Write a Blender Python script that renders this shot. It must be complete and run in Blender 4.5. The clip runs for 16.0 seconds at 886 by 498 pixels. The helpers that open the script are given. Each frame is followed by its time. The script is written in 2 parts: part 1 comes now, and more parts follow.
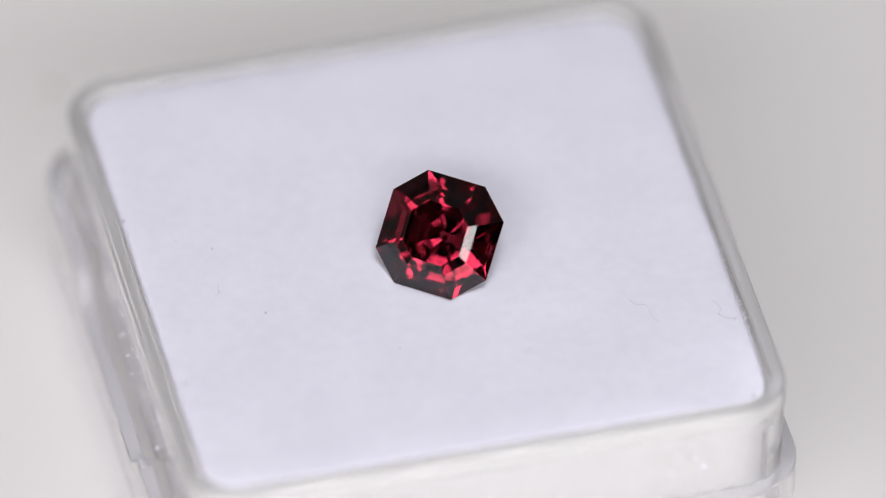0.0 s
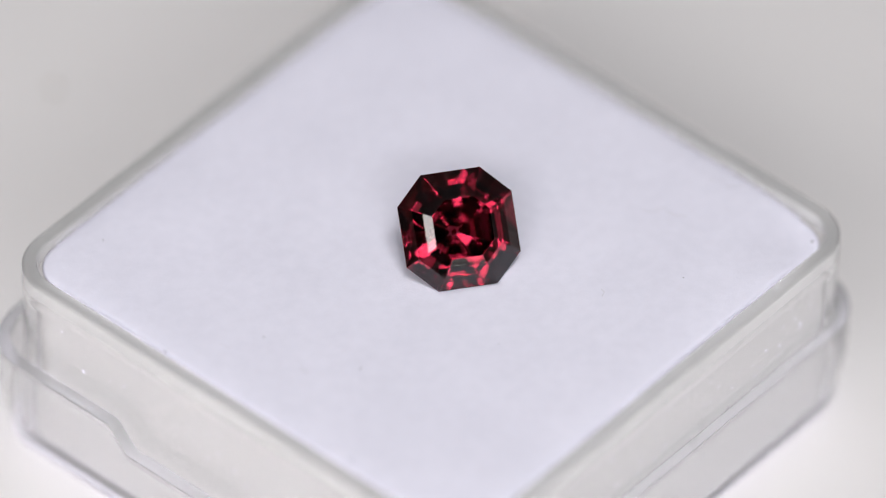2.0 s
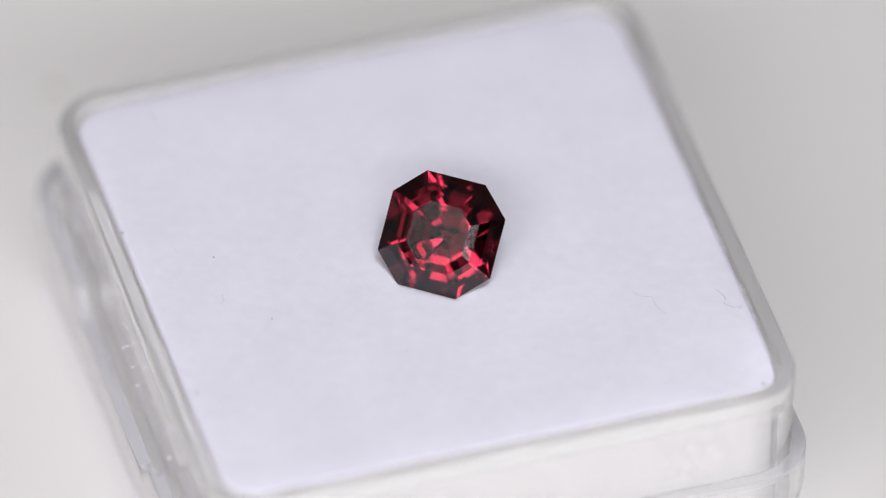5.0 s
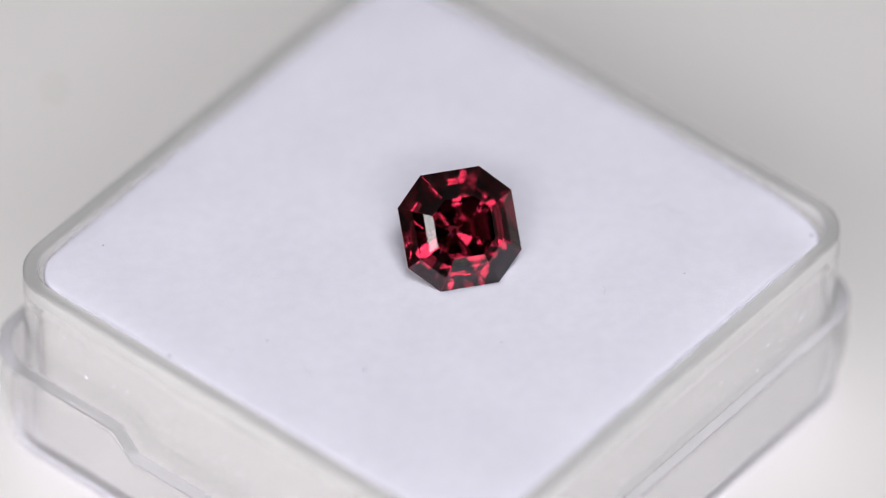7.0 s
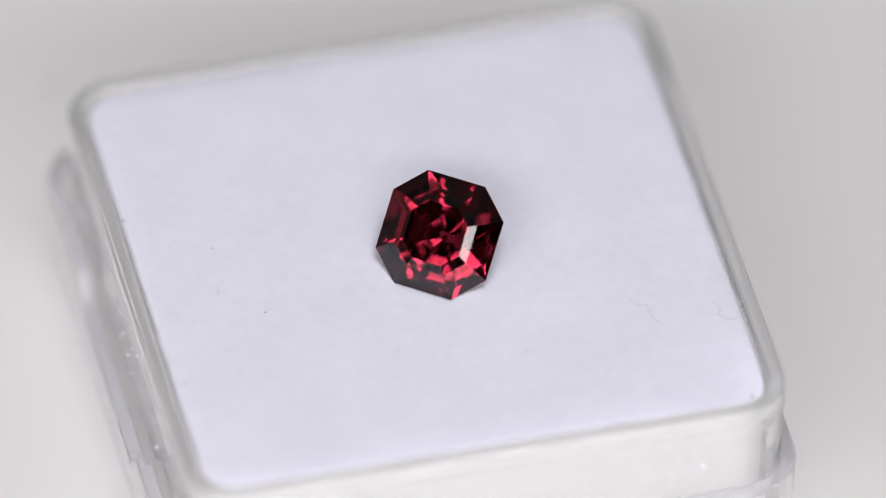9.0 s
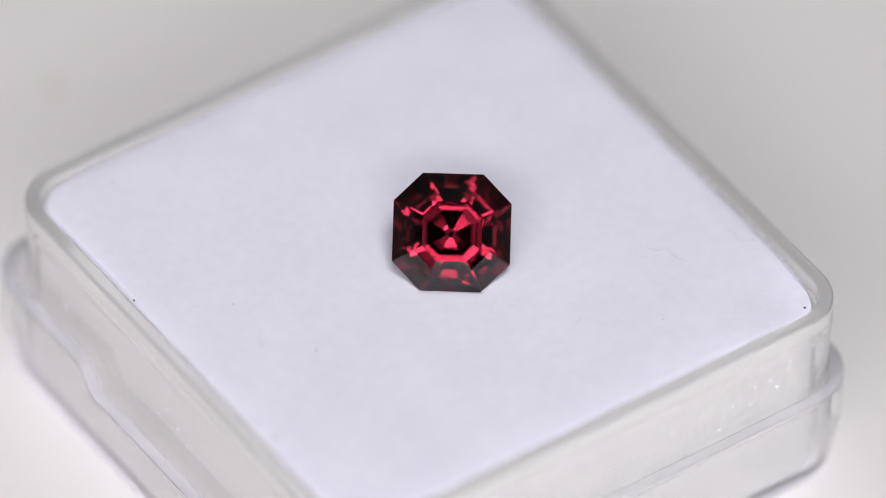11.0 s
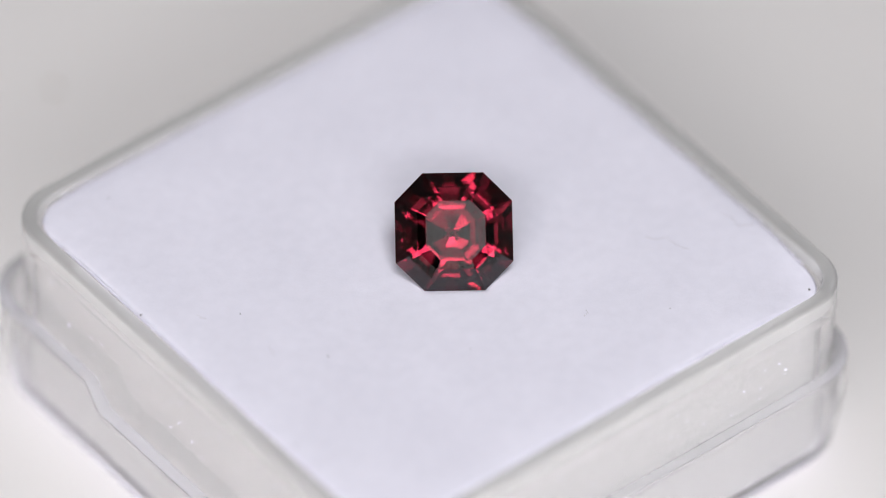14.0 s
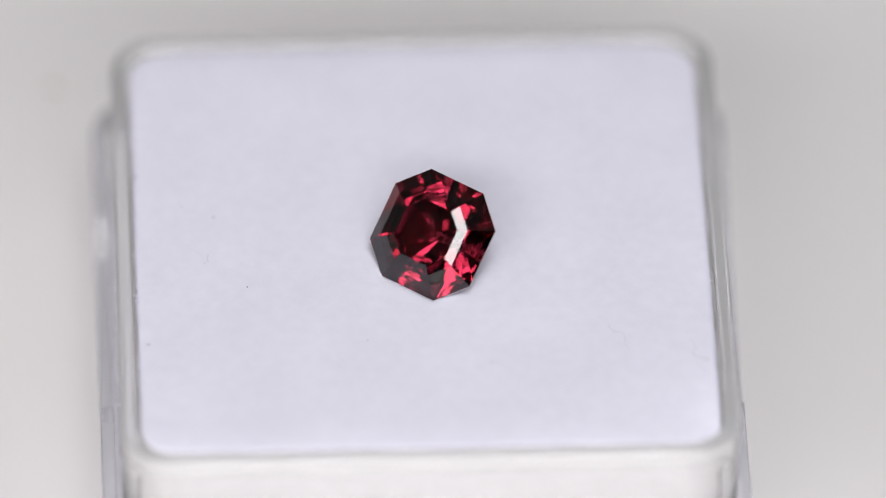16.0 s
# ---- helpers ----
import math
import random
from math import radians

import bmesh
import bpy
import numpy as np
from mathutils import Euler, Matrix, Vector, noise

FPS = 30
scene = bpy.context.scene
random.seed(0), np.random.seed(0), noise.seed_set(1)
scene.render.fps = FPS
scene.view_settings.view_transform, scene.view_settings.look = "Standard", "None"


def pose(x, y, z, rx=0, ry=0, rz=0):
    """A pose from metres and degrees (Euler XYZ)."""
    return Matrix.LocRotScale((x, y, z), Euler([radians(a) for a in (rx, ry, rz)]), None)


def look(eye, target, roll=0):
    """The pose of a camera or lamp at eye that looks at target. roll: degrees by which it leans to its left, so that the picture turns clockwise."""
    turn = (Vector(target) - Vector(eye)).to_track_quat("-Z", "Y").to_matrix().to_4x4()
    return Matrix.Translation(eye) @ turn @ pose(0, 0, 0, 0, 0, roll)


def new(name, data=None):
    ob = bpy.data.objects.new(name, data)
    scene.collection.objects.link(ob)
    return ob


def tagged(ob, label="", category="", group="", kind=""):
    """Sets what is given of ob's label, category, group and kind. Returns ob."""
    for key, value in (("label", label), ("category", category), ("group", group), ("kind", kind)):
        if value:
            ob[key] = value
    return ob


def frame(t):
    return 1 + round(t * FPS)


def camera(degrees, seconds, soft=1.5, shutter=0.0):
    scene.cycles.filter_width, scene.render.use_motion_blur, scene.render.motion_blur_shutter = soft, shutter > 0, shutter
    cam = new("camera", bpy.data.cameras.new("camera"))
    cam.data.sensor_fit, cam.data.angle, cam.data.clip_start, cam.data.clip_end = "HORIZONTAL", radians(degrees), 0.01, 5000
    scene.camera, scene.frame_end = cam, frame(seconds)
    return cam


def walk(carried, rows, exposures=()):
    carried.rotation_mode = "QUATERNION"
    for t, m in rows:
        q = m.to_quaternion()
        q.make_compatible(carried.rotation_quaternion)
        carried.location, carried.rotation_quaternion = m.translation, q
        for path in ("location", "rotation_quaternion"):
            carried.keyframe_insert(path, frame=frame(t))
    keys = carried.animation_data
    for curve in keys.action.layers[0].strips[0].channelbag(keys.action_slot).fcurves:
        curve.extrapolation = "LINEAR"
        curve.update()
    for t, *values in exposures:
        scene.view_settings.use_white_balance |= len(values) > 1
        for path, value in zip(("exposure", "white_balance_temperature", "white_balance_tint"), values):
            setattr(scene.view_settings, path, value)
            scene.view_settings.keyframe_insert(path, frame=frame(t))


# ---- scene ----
cam = camera(4.0, 16.0, soft=1.05)
cam.data.dof.use_dof = True
cam.data.dof.focus_distance = 0.6532
cam.data.dof.aperture_fstop = 12.0
EYE = (0.000378, -0.467954, 0.459406)
VIEW = look(EYE, (0.000378, -0.000442, -0.000449), 0.958)
walk(cam, [(0.0, VIEW), (16.0, VIEW)])
scene.view_settings.exposure = 0.06

# ---------- light: a soft box overhead, low panels in front, dim ones beside the lens ----------
world = bpy.data.worlds.new("studio")
scene.world = world
world.use_nodes = True
world.node_tree.nodes["Background"].inputs[0].default_value = (0.95, 0.98, 1.0, 1)
world.node_tree.nodes["Background"].inputs[1].default_value = 0.09


def panel(name, eye, target, sx, sy, radiance, colour):
    data = bpy.data.lights.new(name, "AREA")
    data.shape, data.size, data.size_y = "RECTANGLE", sx, sy
    data.energy, data.color = radiance * math.pi * sx * sy, colour
    ob = new(name, data)
    ob.matrix_world = look(eye, target)
    return ob


def from_dir(name, azimuth, elevation, distance, sx, sy, radiance, colour):
    """A panel that faces the stone from a direction in degrees; azimuth runs from +x, anticlockwise."""
    a, e = radians(azimuth), radians(elevation)
    eye = (distance * math.cos(e) * math.cos(a), distance * math.cos(e) * math.sin(a), distance * math.sin(e))
    return panel(name, eye, (0, 0, 0), sx, sy, radiance, colour)


COOL = (1.0, 0.994, 1.0)
panel("softbox_overhead", (0.072, -0.20, 0.60), (0, 0, 0), 0.245, 0.245, 9.7, COOL)
for az, el, width, height, power in ((-107, 36.5, 0.364, 0.100, 6.4), (-76, 34.0, 0.11, 0.042, 10.0), (-61.5, 33.5, 0.13, 0.040, 7.0)):
    from_dir("softbox_front", az, el, 0.45, width, height, power, COOL)
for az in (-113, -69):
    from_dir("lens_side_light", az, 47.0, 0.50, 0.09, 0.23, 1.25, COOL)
from_dir("lens_top_light", -91, 64.0, 0.50, 0.26, 0.09, 0.91, COOL)
from_dir("warm_lamp", -131.5, 34.0, 0.45, 0.022, 0.10, 4.0, (1.0, 0.42, 0.14))


# ---------- materials ----------
def nodes_of(name):
    m = bpy.data.materials.new(name)
    m.use_nodes = True
    t = m.node_tree
    return m, t, t.nodes["Principled BSDF"], t.nodes["Material Output"]


def noise_tex(t, scale, detail=4.0, rough=0.55):
    co = t.nodes.new("ShaderNodeTexCoord")
    n = t.nodes.new("ShaderNodeTexNoise")
    n.inputs["Scale"].default_value, n.inputs["Detail"].default_value = scale, detail
    n.inputs["Roughness"].default_value = rough
    t.links.new(co.outputs["Object"], n.inputs["Vector"])
    return n


def ramp(t, source, a, ca, b, cb):
    r = t.nodes.new("ShaderNodeValToRGB")
    r.color_ramp.elements[0].position, r.color_ramp.elements[1].position = a, b
    r.color_ramp.elements[0].color, r.color_ramp.elements[1].color = (*ca, 1), (*cb, 1)
    t.links.new(source, r.inputs[0])
    return r


def bump(t, source, strength, distance, under=None):
    b = t.nodes.new("ShaderNodeBump")
    b.inputs["Strength"].default_value, b.inputs["Distance"].default_value = strength, distance
    t.links.new(source, b.inputs["Height"])
    if under:
        t.links.new(under.outputs[0], b.inputs["Normal"])
    return b


def matte(name, ca, cb, scale, bump_scale, strength, distance, rough=0.9):
    m, t, p, out = nodes_of(name)
    n = noise_tex(t, scale)
    r = ramp(t, n.outputs["Fac"], 0.35, ca, 0.65, cb)
    t.links.new(r.outputs[0], p.inputs["Base Color"])
    f = noise_tex(t, bump_scale, 6.0, 0.7)
    b = bump(t, f.outputs["Fac"], strength, distance)
    t.links.new(b.outputs[0], p.inputs["Normal"])
    p.inputs["Roughness"].default_value = rough
    p.inputs["Specular IOR Level"].default_value = 0.2
    return m


def flock(name, ca, cb):
    """Soft flocked paper: broad and fine mottling, felted fibres."""
    m, t, p, out = nodes_of(name)
    broad, fine = noise_tex(t, 190, 3.0), noise_tex(t, 1500, 5.0, 0.65)
    mix = t.nodes.new("ShaderNodeMath")
    mix.operation = "MULTIPLY_ADD"
    mix.inputs[1].default_value = 0.55
    half = t.nodes.new("ShaderNodeMath")
    half.operation = "MULTIPLY"
    half.inputs[1].default_value = 0.45
    t.links.new(fine.outputs["Fac"], half.inputs[0])
    t.links.new(broad.outputs["Fac"], mix.inputs[0])
    t.links.new(half.outputs[0], mix.inputs[2])
    r = ramp(t, mix.outputs[0], 0.36, ca, 0.64, cb)
    t.links.new(r.outputs[0], p.inputs["Base Color"])
    felt = noise_tex(t, 2600, 6.0, 0.7)
    b = bump(t, felt.outputs["Fac"], 0.16, 0.00010)
    fibres = noise_tex(t, 9000, 4.0, 0.7)
    b2 = bump(t, fibres.outputs["Fac"], 0.25, 0.00005, b)
    t.links.new(b2.outputs[0], p.inputs["Normal"])
    p.inputs["Roughness"].default_value = 0.95
    p.inputs["Specular IOR Level"].default_value = 0.15
    return m


GEM_IOR = 1.728


def gem_material():
    m, t, p, out = nodes_of("red_gem")
    t.nodes.remove(p)
    fres = t.nodes.new("ShaderNodeFresnel")
    fres.inputs["IOR"].default_value = GEM_IOR
    refr = t.nodes.new("ShaderNodeBsdfRefraction")
    refr.inputs["Color"].default_value = (0.385, 0.084, 0.133, 1)
    refr.inputs["IOR"].default_value, refr.inputs["Roughness"].default_value = GEM_IOR, 0.03
    gloss = t.nodes.new("ShaderNodeBsdfGlossy")
    gloss.inputs["Color"].default_value, gloss.inputs["Roughness"].default_value = (1, 1, 1, 1), 0.0
    mix = t.nodes.new("ShaderNodeMixShader")
    t.links.new(fres.outputs[0], mix.inputs[0])
    t.links.new(refr.outputs[0], mix.inputs[1])
    t.links.new(gloss.outputs[0], mix.inputs[2])
    t.links.new(mix.outputs[0], out.inputs["Surface"])
    return m


def plastic_material(name, tint, scale, clear):
    m, t, p, out = nodes_of(name)
    p.inputs["Base Color"].default_value = (*tint, 1)
    p.inputs["Transmission Weight"].default_value = clear
    p.inputs["IOR"].default_value = 1.5
    n = noise_tex(t, scale, 3.0)
    r = ramp(t, n.outputs["Fac"], 0.4, (0.015,) * 3, 0.75, (0.10,) * 3)
    t.links.new(r.outputs[0], p.inputs["Roughness"])
    b = bump(t, n.outputs["Fac"], 0.05, 0.0002)
    t.links.new(b.outputs[0], p.inputs["Normal"])
    return m


GEM = gem_material()
GIRDLE = matte("frosted_girdle", (0.50, 0.38, 0.41), (0.62, 0.50, 0.53), 2500, 9000, 0.3, 0.00002, 0.35)
PLASTIC = plastic_material("clear_polystyrene", (0.94, 0.935, 0.945), 260, 0.90)
# milky base; its lilac tint puts the purplish shade line at the foot into colour
HAZY_LILAC_SHADE = plastic_material("lilac_shade_polystyrene", (0.80, 0.785, 0.87), 500, 0.38)
RIM = plastic_material("clear_polystyrene_rim", (0.95, 0.945, 0.95), 300, 0.60)
EDGE = plastic_material("clear_polystyrene_edge", (0.89, 0.88, 0.90), 400, 0.72)
SHEET = flock("white_flocked_paper", (0.778, 0.770, 0.884), (0.838, 0.828, 0.946))
FOAM = matte("white_foam", (0.56, 0.55, 0.55), (0.68, 0.67, 0.67), 3800, 3400, 0.7, 0.00015)
GROUND = matte("white_table_sheet", (0.765, 0.745, 0.75), (0.79, 0.77, 0.775), 14, 900, 0.15, 0.0001, 0.7)
WALL = matte("dark_reflection_wall", (0.035, 0.035, 0.037), (0.05, 0.05, 0.05), 3, 200, 0.2, 0.001)
PAINT = matte("light_grey_paint", (0.52, 0.52, 0.53), (0.58, 0.58, 0.58), 3, 200, 0.2, 0.001)
DUST = matte("dark_dust", (0.06, 0.06, 0.065), (0.11, 0.11, 0.115), 3000, 6000, 0.3, 0.00002)
SENSOR_SPOT = matte("brown_sensor_spot", (0.20, 0.17, 0.11), (0.28, 0.24, 0.16), 3000, 6000, 0.3, 0.00002)
LINT = matte("grey_lint", (0.55, 0.54, 0.58), (0.63, 0.62, 0.66), 3000, 6000, 0.3, 0.00002)


# ---------- mesh helpers ----------
def skin(name, verts, faces, material, parent, label=""):
    """A part of a clear shell: its shade is left out, so that light reaches what the shell holds."""
    ob = mesh_object(name, verts, faces, material, parent, True, label)
    ob.visible_shadow = False
    return ob


def mesh_object(name, verts, faces, material, parent=None, smooth=False, label=""):
    me = bpy.data.meshes.new(name)
    me.from_pydata([tuple(v) for v in verts], [], faces)
    me.materials.append(material)
    if smooth:
        me.shade_smooth()
        for e in me.edges:
            e.use_edge_sharp = False
    ob = new(name, me)
    if parent:
        ob.parent = parent
    if label:
        tagged(ob, label=label)
    return ob


BOX_C, BOX_TURN = (-0.25e-3, -0.82e-3), radians(1.6 + 45)


def outline(half, radius, arc=10, side=44):
    """Points round a square with rounded corners, the straight sides split evenly; each with its side and its place on it."""
    pts, k = [], half - radius
    for q in range(4):
        a = q * math.pi / 2
        ca, sa = math.cos(a), math.sin(a)
        for i in range(side):
            s = -k + 2 * k * i / side
            for mark in (5.8e-3, 7.1e-3, 7.35e-3):
                if abs(abs(s) - mark) < k / side and i:
                    s = math.copysign(mark, s)
                    break
            pts.append((half * ca - s * sa, half * sa + s * ca, q, s))
        for i in range(arc):
            b = a + math.pi / 2 * i / arc
            cx, cy = k * (ca - sa), k * (sa + ca)
            pts.append((cx + radius * math.cos(b), cy + radius * math.sin(b), q, k))
    return pts


def to_box(x, y):
    c, s = math.cos(BOX_TURN), math.sin(BOX_TURN)
    return BOX_C[0] + x * c - y * s, BOX_C[1] + x * s + y * c


def loft(profile, lower=None, cap_first=True, cap_last=True, shift=(0, 0)):
    """A skin through rounded squares (half, radius, z); lower(q, s, z) may change the height along a side."""
    verts, faces, n = [], [], 0
    for half, radius, z in profile:
        ring = outline(half, radius)
        n = len(ring)
        for x, y, q, s in ring:
            zz = lower(q, s, z) if lower else z
            verts.append((*to_box(x + shift[0], y + shift[1]), zz))
    for r in range(len(profile) - 1):
        for i in range(n):
            j = (i + 1) % n
            faces.append((r * n + i, r * n + j, (r + 1) * n + j, (r + 1) * n + i))
    if cap_first:
        faces.append(tuple(reversed(range(len(verts), len(verts) + n))))
        verts += verts[:n]
    if cap_last:
        last = (len(profile) - 1) * n
        faces.append(tuple(range(len(verts), len(verts) + n)))
        verts += verts[last:last + n]
    return verts, faces


MM = 0.001
TABLE_Z = -12.0 * MM

# ---------- table ----------
g = 1.1
ground = mesh_object("ground", [(-g, -g, TABLE_Z), (g, -g, TABLE_Z), (g, g, TABLE_Z), (-g, g, TABLE_Z)], [(0, 1, 2, 3)], GROUND)
tagged(ground, "plain white matte table sheet under the box", "table surface", kind="structure")



# ---------- unseen room added round the table: four walls and a ceiling --------
def slab(name, lo, hi, material, label, category):
    x0, y0, z0 = lo
    x1, y1, z1 = hi
    ob = mesh_object(name, [(x, y, z) for z in (z0, z1) for x, y in ((x0, y0), (x1, y0), (x1, y1), (x0, y1))],
                     [(3, 2, 1, 0), (4, 5, 6, 7), (0, 1, 5, 4), (1, 2, 6, 5), (2, 3, 7, 6), (3, 0, 4, 7)], material)
    return tagged(ob, label, category, kind="structure")


RX, RY0, RY1, RZ, RT = 1.05, -0.68, 1.05, 1.05, 0.04
# the south wall is added dark so that the stone's facets reflect black
slab("unseen_wall_south", (-RX, RY0 - RT, TABLE_Z), (RX, RY0, RZ), WALL, "unseen dark wall behind the camera, added to darken the stone's reflections", "wall")
slab("unseen_wall_north", (-RX, RY1, TABLE_Z), (RX, RY1 + RT, RZ), PAINT, "unseen light grey wall added to close the set", "wall")
slab("unseen_wall_west", (-RX - RT, RY0 - RT, TABLE_Z), (-RX, RY1 + RT, RZ), PAINT, "unseen light grey wall added to close the set", "wall")
slab("unseen_wall_east", (RX, RY0 - RT, TABLE_Z), (RX + RT, RY1 + RT, RZ), PAINT, "unseen light grey wall added to close the set", "wall")
slab("ceiling", (-RX - RT, RY0 - RT, RZ), (RX + RT, RY1 + RT, RZ + RT), PAINT, "unseen light grey ceiling added to close the set", "ceiling")


# ---------- lower half of the box: an open tray with a thumb notch ----------
def arc_profile(half, radius, z0, r, a0, a1, n, out):
    """Points of a rounded rim: centre at half, z0."""
    res = []
    for i in range(n + 1):
        a = radians(a0 + (a1 - a0) * i / n)
        h = half + r * math.cos(a)
        res.append((h, radius + (h - out), z0 + r * math.sin(a)))
    return res


LOW_HALF, LOW_R, LOW_TOP = 16.62 * MM, 3.1 * MM, -5.3 * MM
LOW_SHIFT = (-0.15 * MM, 0.30 * MM)
NOTCH_A, NOTCH_B, NOTCH_D, NOTCH_W = -7.1 * MM, 7.1 * MM, 1.4 * MM, 1.3 * MM


def notch(q, s, z):
    if q % 2 or z < LOW_TOP - 1.2 * MM:
        return z
    s = s if q == 2 else -s
    f = min(1, max(0, (s - NOTCH_A) / NOTCH_W)) * min(1, max(0, (NOTCH_B - s) / NOTCH_W))
    return z - NOTCH_D * f


def lower_tray():
    root = new("lower_box_half")
    t = 0.72 * MM
    foot = [(LOW_HALF - 1.35 * MM, LOW_R - 0.9 * MM, TABLE_Z + 0.02 * MM), (LOW_HALF - 0.95 * MM, LOW_R - 0.5 * MM, TABLE_Z + 0.12 * MM), (LOW_HALF - 0.62 * MM, LOW_R - 0.2 * MM, TABLE_Z + 0.40 * MM), (LOW_HALF - 0.42 * MM, LOW_R, TABLE_Z + 0.85 * MM), (LOW_HALF - 0.36 * MM, LOW_R, TABLE_Z + 1.3 * MM)]
    wall = [foot[-1], (LOW_HALF, LOW_R, LOW_TOP - 2.1 * MM), (LOW_HALF, LOW_R, LOW_TOP - 0.4 * MM)]
    rim = [wall[-1]] + arc_profile(LOW_HALF - 0.07 * MM, LOW_R, LOW_TOP - 0.07 * MM, 0.07 * MM, 0, 90, 4, LOW_HALF)
    rim += [(LOW_HALF - 0.12 * MM, LOW_R - 0.12 * MM, LOW_TOP), (LOW_HALF - t + 0.10 * MM, LOW_R - t + 0.10 * MM, LOW_TOP)] + arc_profile(LOW_HALF - t + 0.05 * MM, LOW_R, LOW_TOP - 0.05 * MM, 0.05 * MM, 90, 180, 3, LOW_HALF)
    rim += [(LOW_HALF - t, LOW_R - t, LOW_TOP - 0.4 * MM)]
    inner = [rim[-1], (LOW_HALF - t, LOW_R - t, LOW_TOP - 2.1 * MM), (LOW_HALF - t - 0.2 * MM, LOW_R - t, TABLE_Z + 0.7 * MM)]
    skin("base", *loft(foot, notch, True, False, LOW_SHIFT), HAZY_LILAC_SHADE, root)
    skin("outer_wall", *loft(wall, notch, False, False, LOW_SHIFT), PLASTIC, root, "clear side wall with a lowered thumb notch")
    skin("rim", *loft(rim, notch, False, False, LOW_SHIFT), EDGE, root, "rounded clear rim stepping down at the notch")
    skin("inner_wall", *loft(inner, notch, False, True, LOW_SHIFT), PLASTIC, root)
    tagged(root, "clear plastic lower box half with thumb notch, standing on table", "gem box")
    return root


def upper_tray():
    root = new("upper_box_half")
    half, rad, t, top = 15.80 * MM, 2.75 * MM, 0.80 * MM, 0.10 * MM
    z0 = TABLE_Z + 0.74 * MM
    foot = [(half - 0.5 * MM, rad - 0.5 * MM, z0), (half - 0.15 * MM, rad - 0.15 * MM, z0 + 0.15 * MM), (half - 0.06 * MM, rad, z0 + 0.5 * MM), (half - 0.05 * MM, rad, z0 + 0.8 * MM)]
    wall = [foot[-1], (half - 0.05 * MM, rad, top - 1.75 * MM), (half - 0.05 * MM, rad, top - 1.7 * MM), (half, rad, top - 1.6 * MM), (half, rad, top - 0.9 * MM)]
    rim = [wall[-1]] + arc_profile(half - 0.22 * MM, rad, top - 0.22 * MM, 0.22 * MM, 0, 90, 6, half)
    rim += [(half - 0.3 * MM, rad - 0.3 * MM, top), (half - t + 0.2 * MM, rad - t + 0.2 * MM, top)] + arc_profile(half - t + 0.12 * MM, rad, top - 0.12 * MM, 0.12 * MM, 90, 180, 4, half)
    rim += [(half - t, rad - t, top - 0.9 * MM)]
    inner = [rim[-1], (half - t, rad - t, z0 + 0.6 * MM)]
    skin("base", *loft(foot, None, True, False), PLASTIC, root)
    skin("outer_wall", *loft(wall, None, False, False), PLASTIC, root)
    skin("rim", *loft(rim, None, False, False), RIM, root, "rounded glossy clear rim round the pad")
    skin("inner_wall", *loft(inner, None, False, True), PLASTIC, root)
    tagged(root, "clear plastic upper box half nested in the lower one", "gem box")
    return root


# ---------- shape of the stone, which presses into the pad ----------
GEM_C = Vector((1.105, -1.387, 1.866)) * MM
GEM_N = Vector((0.16533, -0.65722, 0.73535))
GEM_E1 = Vector((0.97762, 0.20754, -0.03431))
CROWN = [(0.80, 40.0), (0.645, 34.0), (0.505, 27.0)]
PAVILION = [(0.672, 52.2), (0.547, 49.6), (0.446, 43.6), (0.057, 41.9)]


GEM_W, GEM_CUT, GEM_GIRDLE = 3.04 * MM, 1.47 * MM, 0.06 * MM


def under_planes():
    """The planes of the stone's lower side, as (point, normal)."""
    res, e2 = [], GEM_N.cross(GEM_E1)

    def add(point, nrm):
        nrm = nrm.normalized()
        if nrm.z < -0.02:
            res.append((point, nrm))

    for way, tiers in ((-1, PAVILION), (1, CROWN)):
        z, last = GEM_GIRDLE, 1.0
        for f, ang in tiers:
            for q in range(8):
                a = q * math.pi / 4
                side = GEM_E1 * math.cos(a) + e2 * math.sin(a)
                corner = (2 * GEM_W - GEM_CUT) / math.sqrt(2)
                reach = (corner if q % 2 else GEM_W) * last
                slope = math.tan(radians(ang)) * (GEM_W / corner if q % 2 else 1)
                add(GEM_C + side * reach + GEM_N * z * way, side * slope + GEM_N * way)
                if last == 1.0:
                    add(GEM_C + side * reach, side)
            z += (last - f) * GEM_W * math.tan(radians(ang))
            last = f
    return res


UNDER = under_planes()


def droop(x, y):
    """The pad sags a little towards its edge and more in the corners, most in one of them."""
    c, s = math.cos(BOX_TURN), math.sin(BOX_TURN)
    dx, dy = x - BOX_C[0], y - BOX_C[1]
    u, v = dx * c + dy * s, dy * c - dx * s
    res = -0.10 * MM * math.exp(-((14.8 * MM - max(abs(u), abs(v))) / (0.9 * MM)) ** 2)
    for su, sv, depth in ((1, -1, 0.62), (1, 1, 0.15), (-1, 1, 0.08), (-1, -1, 0.12)):
        r2 = ((u - 14.0 * MM * su) ** 2 + (v - 14.0 * MM * sv) ** 2) / (2.6 * MM) ** 2
        res -= depth * MM * math.exp(-r2)
    return res


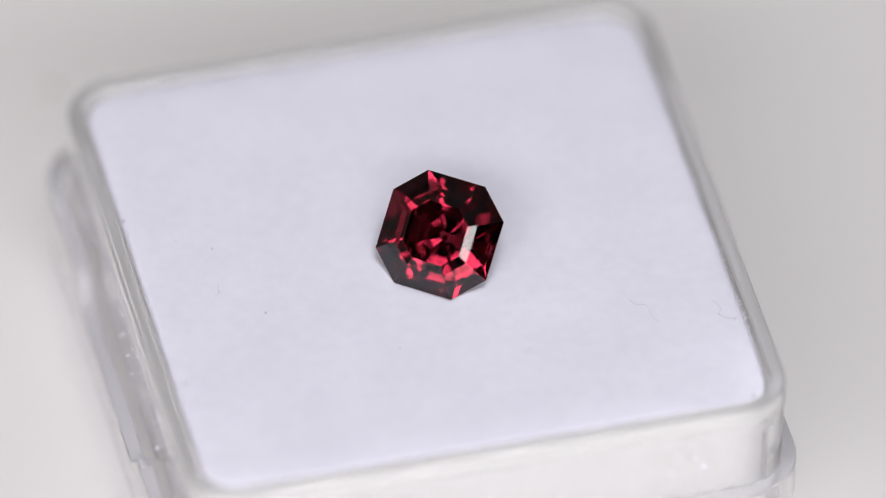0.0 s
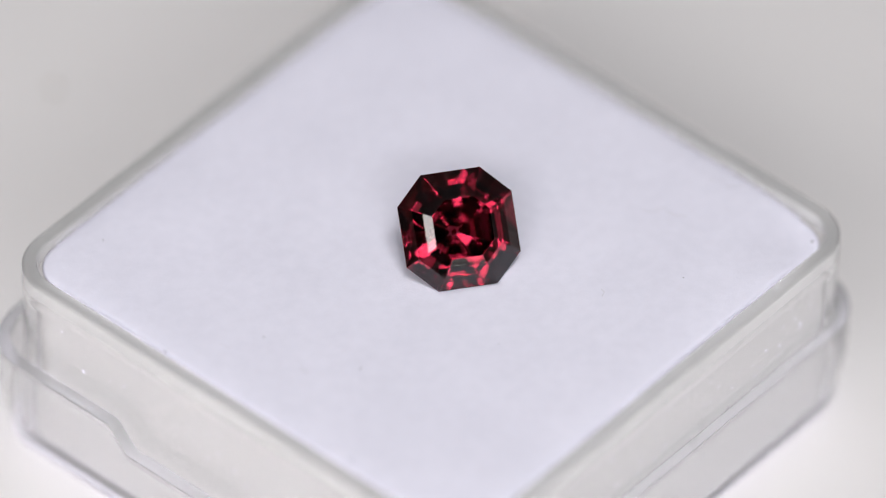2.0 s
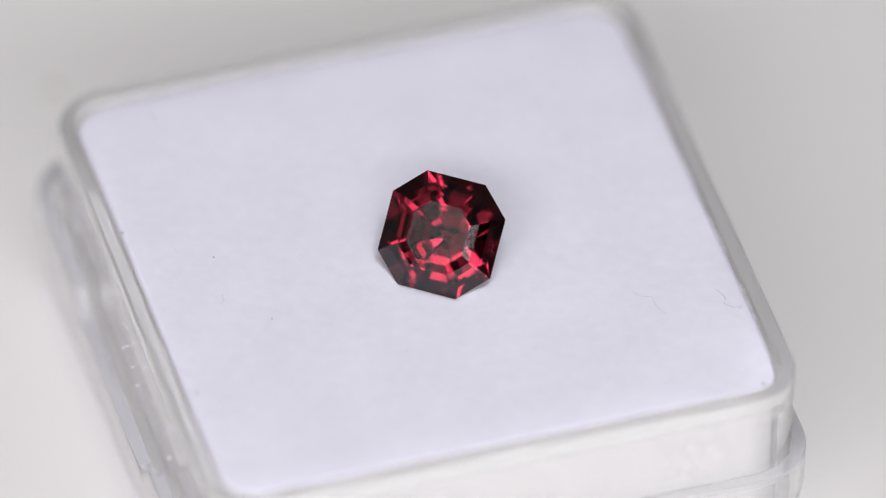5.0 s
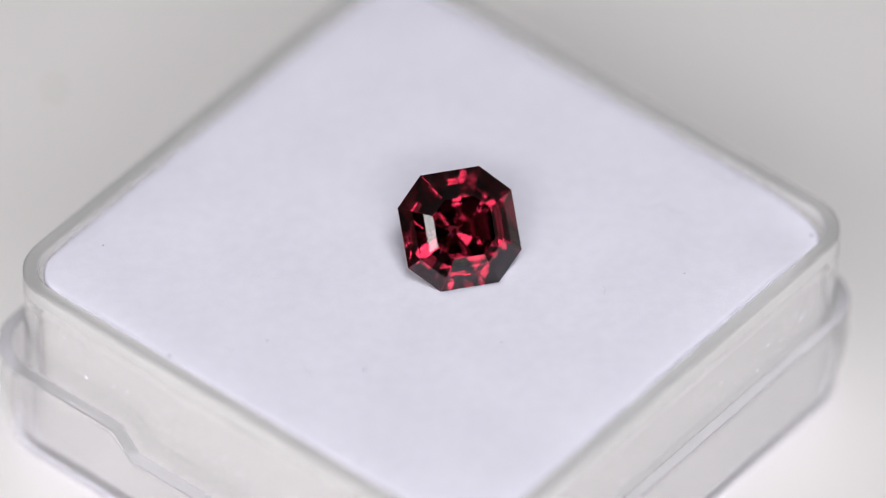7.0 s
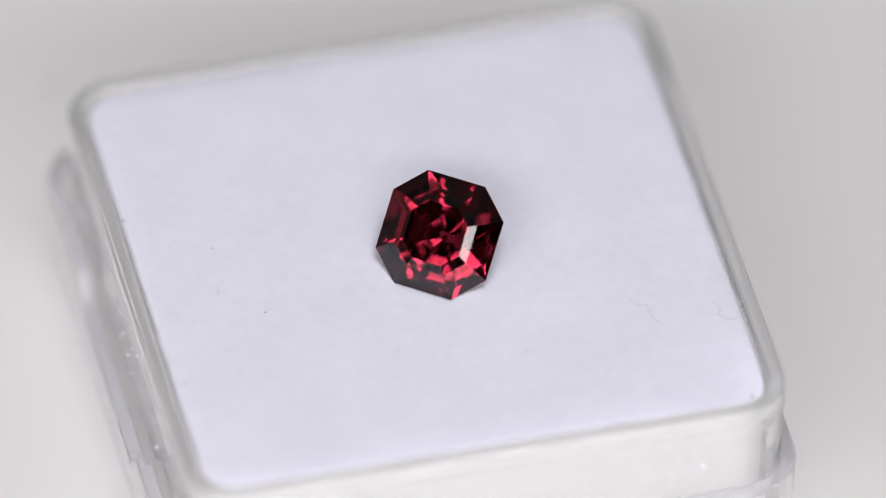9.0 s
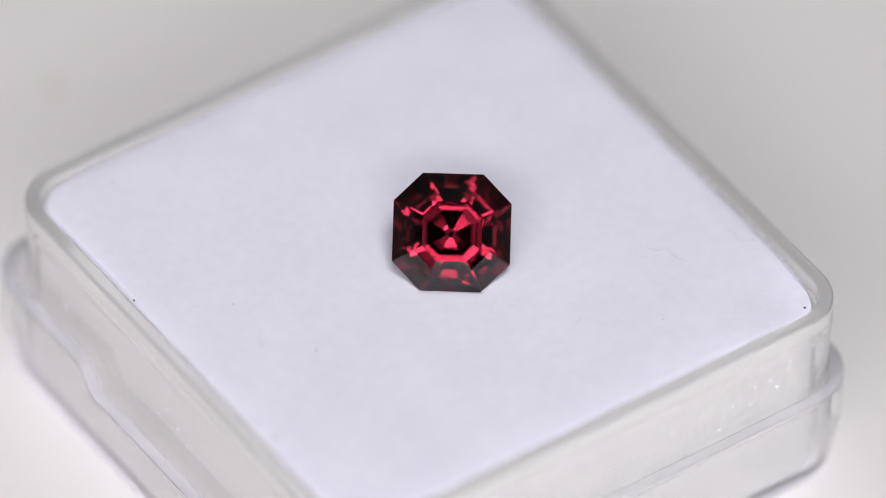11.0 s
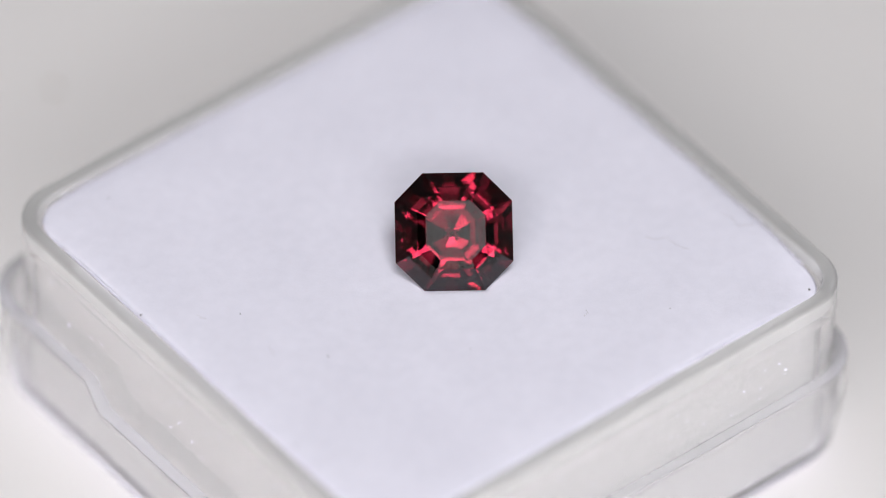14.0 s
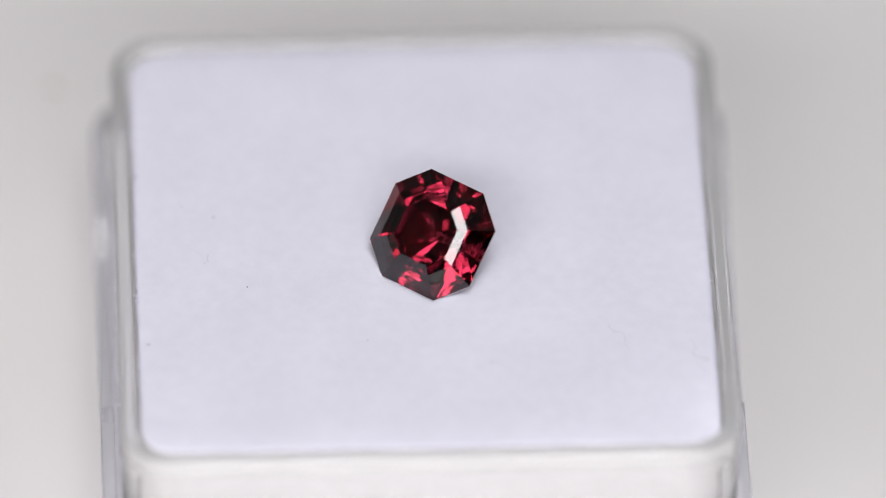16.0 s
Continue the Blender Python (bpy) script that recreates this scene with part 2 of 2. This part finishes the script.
def pad_height(x, y):
    """The soft top sheet is not quite flat and gives way under the stone."""
    wave = noise.noise(Vector((x * 170, y * 170, 0))) * 0.035 * MM + noise.noise(Vector((x * 700, y * 700, 3))) * 0.008 * MM
    r2 = ((x - 1.3 * MM) ** 2 + (y + 1.7 * MM) ** 2) / (3.6 * MM) ** 2
    base = wave - 0.05 * MM * math.exp(-r2) + droop(x, y)
    low = max(p.z - (n.x * (x - p.x) + n.y * (y - p.y)) / n.z for p, n in UNDER) - 0.03 * MM
    k = 0.05 * MM
    top, gap = min(base, low), abs(base - low)
    return top - k * math.log(1 + math.exp(-gap / k))


def pad():
    root = new("foam_pad")
    half, rad = 14.86 * MM, 1.95 * MM
    z0 = TABLE_Z + 1.37 * MM
    seat, lip = 2.0 * MM, 0.22 * MM
    v, f = loft([(half, rad + 0.35 * MM, z0), (half, rad + 0.35 * MM, -0.75 * MM), (half - 0.10 * MM, rad + 0.3 * MM, -0.6 * MM), (half - 0.10 * MM, rad + 0.3 * MM, -lip), (half - 0.3 * MM, rad + 0.3 * MM, -lip),
                 (half - seat, rad - 0.5 * MM, -lip), (half - seat, rad - 0.5 * MM, -1.0 * MM)])
    v = [(x, y, z + droop(x, y)) if z > -1.05 * MM else (x, y, z) for x, y, z in v]
    mesh_object("foam_block", v, f, FOAM, root, True)
    prof = [(half - seat - 0.02 * MM, rad - 0.5 * MM, -0.996 * MM), (half - seat - 0.02 * MM, rad - 0.5 * MM, 0.004 * MM - lip), (half - 0.08 * MM, rad + 0.2 * MM, 0.004 * MM - lip), (half - 0.05 * MM, rad, -0.15 * MM), (half - 0.16 * MM, rad - 0.05 * MM, -0.06 * MM), (half - 0.36 * MM, rad - 0.2 * MM, -0.012 * MM)]
    n = 70
    for i in range(1, n):
        h = (half - 0.36 * MM) * (1 - i / n) + 0.01 * MM
        prof.append((h, min(rad, h) * 0.9, 0))
    v, f = loft(prof)
    ring = len(outline(half, rad))
    for i in range(5 * ring, len(prof) * ring):
        x, y, z = v[i]
        edge = min(1, (i // ring - 5) / 6)
        v[i] = (x, y, z + (pad_height(x, y) - droop(x, y)) * edge + droop(x, y))
    for i in range(5 * ring):
        x, y, z = v[i]
        v[i] = (x, y, z + droop(x, y))
    for i in range(ring * 2, ring * 5):
        x, y, z = v[i]
        k = 1 + 0.0015 * noise.noise(Vector((x * 900, y * 900, 5)))
        v[i] = (BOX_C[0] + (x - BOX_C[0]) * k, BOX_C[1] + (y - BOX_C[1]) * k, z)
    centre = [v[i] for i in range((len(prof) - 1) * ring, len(prof) * ring)]
    v[-ring:] = centre
    mesh_object("top_sheet", v, f, SHEET, root, True, "soft white flocked paper top sheet")
    tagged(root, "white foam pad with soft bluish-white flocked top", "foam pad")
    return root


# ---------- the stone: square step cut with trimmed corners ----------
def octagon(half, cut, z):
    a, b = half, half - cut
    return [(a, -b, z), (a, b, z), (b, a, z), (-b, a, z), (-a, b, z), (-a, -b, z), (-b, -a, z), (b, -a, z)]


def gemstone():
    root = new("gemstone")
    W, CUT, g2 = GEM_W, GEM_CUT, GEM_GIRDLE
    m = Matrix((GEM_E1, GEM_N.cross(GEM_E1), GEM_N)).transposed()

    def ring(f, z):
        return [GEM_C + m @ Vector(p) for p in octagon(W * f, CUT * f, z)]

    def band(name, parent, above, below):
        for i in range(8):
            j = (i + 1) % 8
            mesh_object(name, [above[i], below[i], below[j], above[j]], [(0, 1, 2, 3)], GEM, parent)

    top, low = ring(1, g2), ring(1, -g2)
    mesh_object("girdle", top + low, [(i, i + 8, (i + 1) % 8 + 8, (i + 1) % 8) for i in range(8)], GIRDLE, root, False, "thin frosted pinkish girdle edge")
    z, last = g2, 1.0
    levels = [ring(1, g2)]
    for f, ang in CROWN:
        z += (last - f) * W * math.tan(radians(ang))
        last = f
        levels.append(ring(f, z))
    mesh_object("table_facet", levels[-1], [tuple(range(8))], GEM, root, False, "flat octagonal table facet")
    for a, b in zip(levels[1:], levels[:-1]):
        band("crown_facet", root, a, b)
    z, last, levels = -g2, 1.0, [ring(1, -g2)]
    for f, ang in PAVILION:
        z -= (last - f) * W * math.tan(radians(ang))
        last = f
        levels.append(ring(f, z))
    for a, b in zip(levels[:-1], levels[1:]):
        band("pavilion_facet", root, a, b)
    mesh_object("culet", levels[-1], [tuple(reversed(range(8)))], GEM, root)
    tagged(root, "deep red step-cut gemstone with trimmed corners, tilted on white pad", "gemstone")
    return root


lower_half = lower_tray()
upper_half = upper_tray()
foam_pad = pad()
gem = gemstone()


# ---------- dust, lint and flaws ----------
def tube(points, r):
    """A thin thread with four sides along points."""
    verts, faces = [], []
    for i, p in enumerate(points):
        a, b = Vector(points[max(0, i - 1)]), Vector(points[min(len(points) - 1, i + 1)])
        d = (b - a).normalized()
        u = d.orthogonal().normalized()
        w = d.cross(u)
        k = r * (0.4 if i in (0, len(points) - 1) else 1)
        for q in range(4):
            c = q * math.pi / 2
            verts.append(Vector(p) + (u * math.cos(c) + w * math.sin(c)) * k)
    for i in range(len(points) - 1):
        for q in range(4):
            faces.append((i * 4 + q, i * 4 + (q + 1) % 4, i * 4 + 4 + (q + 1) % 4, i * 4 + 4 + q))
    faces += [(3, 2, 1, 0), tuple(range(len(verts) - 4, len(verts)))]
    return verts, faces


def crumb(x, y, z, r, seed):
    """A small uneven grain of dust."""
    rnd = random.Random(seed)
    bm = bmesh.new()
    bmesh.ops.create_icosphere(bm, subdivisions=1, radius=r)
    sx, sy = rnd.uniform(0.6, 1.5), rnd.uniform(0.6, 1.3)
    verts = []
    for v in bm.verts:
        k = rnd.uniform(0.7, 1.3)
        verts.append((x + v.co.x * k * sx, y + v.co.y * k * sy, z + v.co.z * k * 0.8))
    faces = [tuple(v.index for v in f.verts) for f in bm.faces]
    bm.free()
    return verts, faces


def lint(name, points, r, material, label):
    smooth = []
    for i in range(len(points) - 1):
        for k in range(5):
            f = k / 5
            x = points[i][0] * (1 - f) + points[i + 1][0] * f
            y = points[i][1] * (1 - f) + points[i + 1][1] * f
            wob = 0.05 * math.sin(i * 2.1 + f * 3.0)
            smooth.append((x + wob, y - wob * 0.6))
    smooth.append(points[-1])
    pts = [(x * MM, y * MM, pad_height(x * MM, y * MM) + r * (1.0 + 1.6 * abs(math.sin(i * 0.7)))) for i, (x, y) in enumerate(smooth)]
    mesh_object(name, *tube(pts, r), material, foam_pad, True, label)


lint("lint_fibre", [(10.73, 1.61), (11.25, 1.48), (11.83, 1.72), (12.4, 1.2), (13.07, 1.04)], 0.011 * MM, LINT, "fine grey lint fibre on the sheet")
lint("lint_fibre", [(14.36, 3.89), (14.8, 3.8), (15.17, 3.54), (15.2, 3.2), (15.7, 3.25), (16.15, 3.5), (16.05, 3.2)], 0.012 * MM, LINT, "fine curled grey lint fibre")
lint("lint_fibre", [(8.3, -4.1), (8.46, -4.31), (8.4, -4.7)], 0.011 * MM, LINT, "short grey lint fibre")
lint("lint_fibre", [(-7.4, -9.2), (-7.27, -9.48), (-7.0, -9.6), (-7.1, -9.9)], 0.013 * MM, LINT, "short grey lint fibre")
lint("lint_fibre", [(-11.4, -7.5), (-11.1, -7.7), (-10.8, -7.75)], 0.011 * MM, LINT, "short grey lint fibre")
for k, (x, y, r) in enumerate([(-4.95, -16.01, 0.05), (-9.14, -7.13, 0.055), (-4.26, -9.52, 0.045), (-14.20, -7.88, 0.085), (19.50, -0.35, 0.12), (2.86, -7.92, 0.03), (12.62, -3.43, 0.03), (-17.2, 0.3, 0.07)]):
    v, f = crumb(x * MM, y * MM, pad_height(x * MM, y * MM) + r * 0.35 * MM, r * 0.8 * MM, k)
    mesh_object("dust_speck", v, f, DUST, foam_pad, False, "tiny dark dust speck")


def side_point(q, s, z, out):
    """A place on one side of the upper half, in its own terms."""
    a = q * math.pi / 2
    h = 15.78 * MM + out
    x, y = to_box(h * math.cos(a) - s * math.sin(a), h * math.sin(a) + s * math.cos(a))
    return x, y, z


rnd = random.Random(7)
# white grains in place of glints from bubbles and dust on the walls
for k in range(95):
    q, s, z = rnd.choice((2, 3, 3)), rnd.uniform(-12, 12) * MM, rnd.uniform(-4.9, -1.2) * MM
    r = rnd.uniform(0.02, 0.07) * MM
    x, y, z = side_point(q, s, z, 0.01 * MM)
    v, f = crumb(x, y, z, r, 100 + k)
    mesh_object("glint_fleck", v, f, SHEET, upper_half)
for q, s, z, r in ((3, 5.2, -5.05, 0.045), (3, 12.4, -5.1, 0.045), (2, 8.0, -3.6, 0.03), (3, 3.0, -4.2, 0.03)):
    x, y, z = side_point(q, s * MM, z * MM, 0.02 * MM)
    v, f = crumb(x, y, z, r * MM, int(s * 10))
    mesh_object("dust_speck", v, f, DUST, upper_half, False, "tiny dark dust speck")

# soft fibres that stand out from the sheet's cut edge
verts, faces = [], []
for k in range(2600):
    q, s = rnd.randrange(4), rnd.uniform(-12.6, 12.6) * MM
    a = q * math.pi / 2
    dense = 0.5 + noise.noise(Vector((s * 400, q * 7.0, 0)))
    length = rnd.uniform(0.08, 0.34) * MM * max(0.2, dense + 0.3)
    h0, lean = 14.71 * MM, rnd.uniform(-0.6, 0.6)
    z0 = rnd.uniform(-0.03, 0.02) * MM
    w = 0.012 * MM
    pts = [(h0, s - w, z0), (h0, s + w, z0), (h0 + length, s + lean * length, z0 + rnd.uniform(0.0, 0.10) * MM), (h0, s, z0 - w)]
    n0 = len(verts)
    for h, t, z in pts:
        x, y = to_box(h * math.cos(a) - t * math.sin(a), h * math.sin(a) + t * math.cos(a))
        verts.append((x, y, z + droop(x, y)))
    faces += [(n0, n0 + 1, n0 + 2), (n0 + 1, n0 + 3, n0 + 2), (n0 + 3, n0, n0 + 2)]
fuzz = mesh_object("edge_fuzz", verts, faces, SHEET, foam_pad, False, "short white fuzz along the cut edge")
tagged(fuzz, kind="stuff")


# a speck added on the table behind the box for a fixed sensor dust spot
v, f = crumb(-20.62 * MM, 22.99 * MM, TABLE_Z + 0.10 * MM, 0.17 * MM, 900)
grain = mesh_object("sensor_spot", v, f, SENSOR_SPOT)
tagged(grain, "tiny brownish speck on the table, added for a dust spot on the sensor", "grit")


# ---------- motion: all of it turns to and fro about one upright axis ----------
TURN = [(0.0, -32.0), (0.1, -31.2), (0.25, -29.0), (0.5, -24.45), (1.0, -15.3), (1.5, -6.0), (2.0, 3.15), (2.2, 6.75), (2.3, 8.2), (2.4, 7.8), (2.5, 6.3),
        (3.0, -2.9), (3.5, -11.95), (4.0, -21.0), (4.5, -30.1), (4.62, -32.1), (4.72, -33.0), (4.82, -32.1), (5.0, -28.95), (5.5, -19.8), (6.0, -10.7), (6.5, -1.56),
        (6.8, 3.9), (6.9, 5.4), (7.0, 4.5), (7.5, -4.6), (8.0, -13.75), (8.5, -22.9), (9.0, -32.15), (9.3, -37.6), (9.43, -39.0), (9.56, -37.5), (10.0, -29.5),
        (10.5, -20.4), (11.0, -11.25), (11.5, -2.15), (12.0, 7.2), (12.5, 16.4), (12.6, 17.8), (12.7, 16.6), (13.0, 11.1), (13.5, 1.85), (14.0, -7.25), (14.5, -16.35),
        (15.0, -25.5), (15.5, -34.5), (16.0, -43.6)]


def motions():
    rows = [(t, pose(0, 0, 0, 0, 0, a)) for t, a in TURN]
    for thing in (lower_half, upper_half, foam_pad, gem):
        walk(thing, rows)


motions()
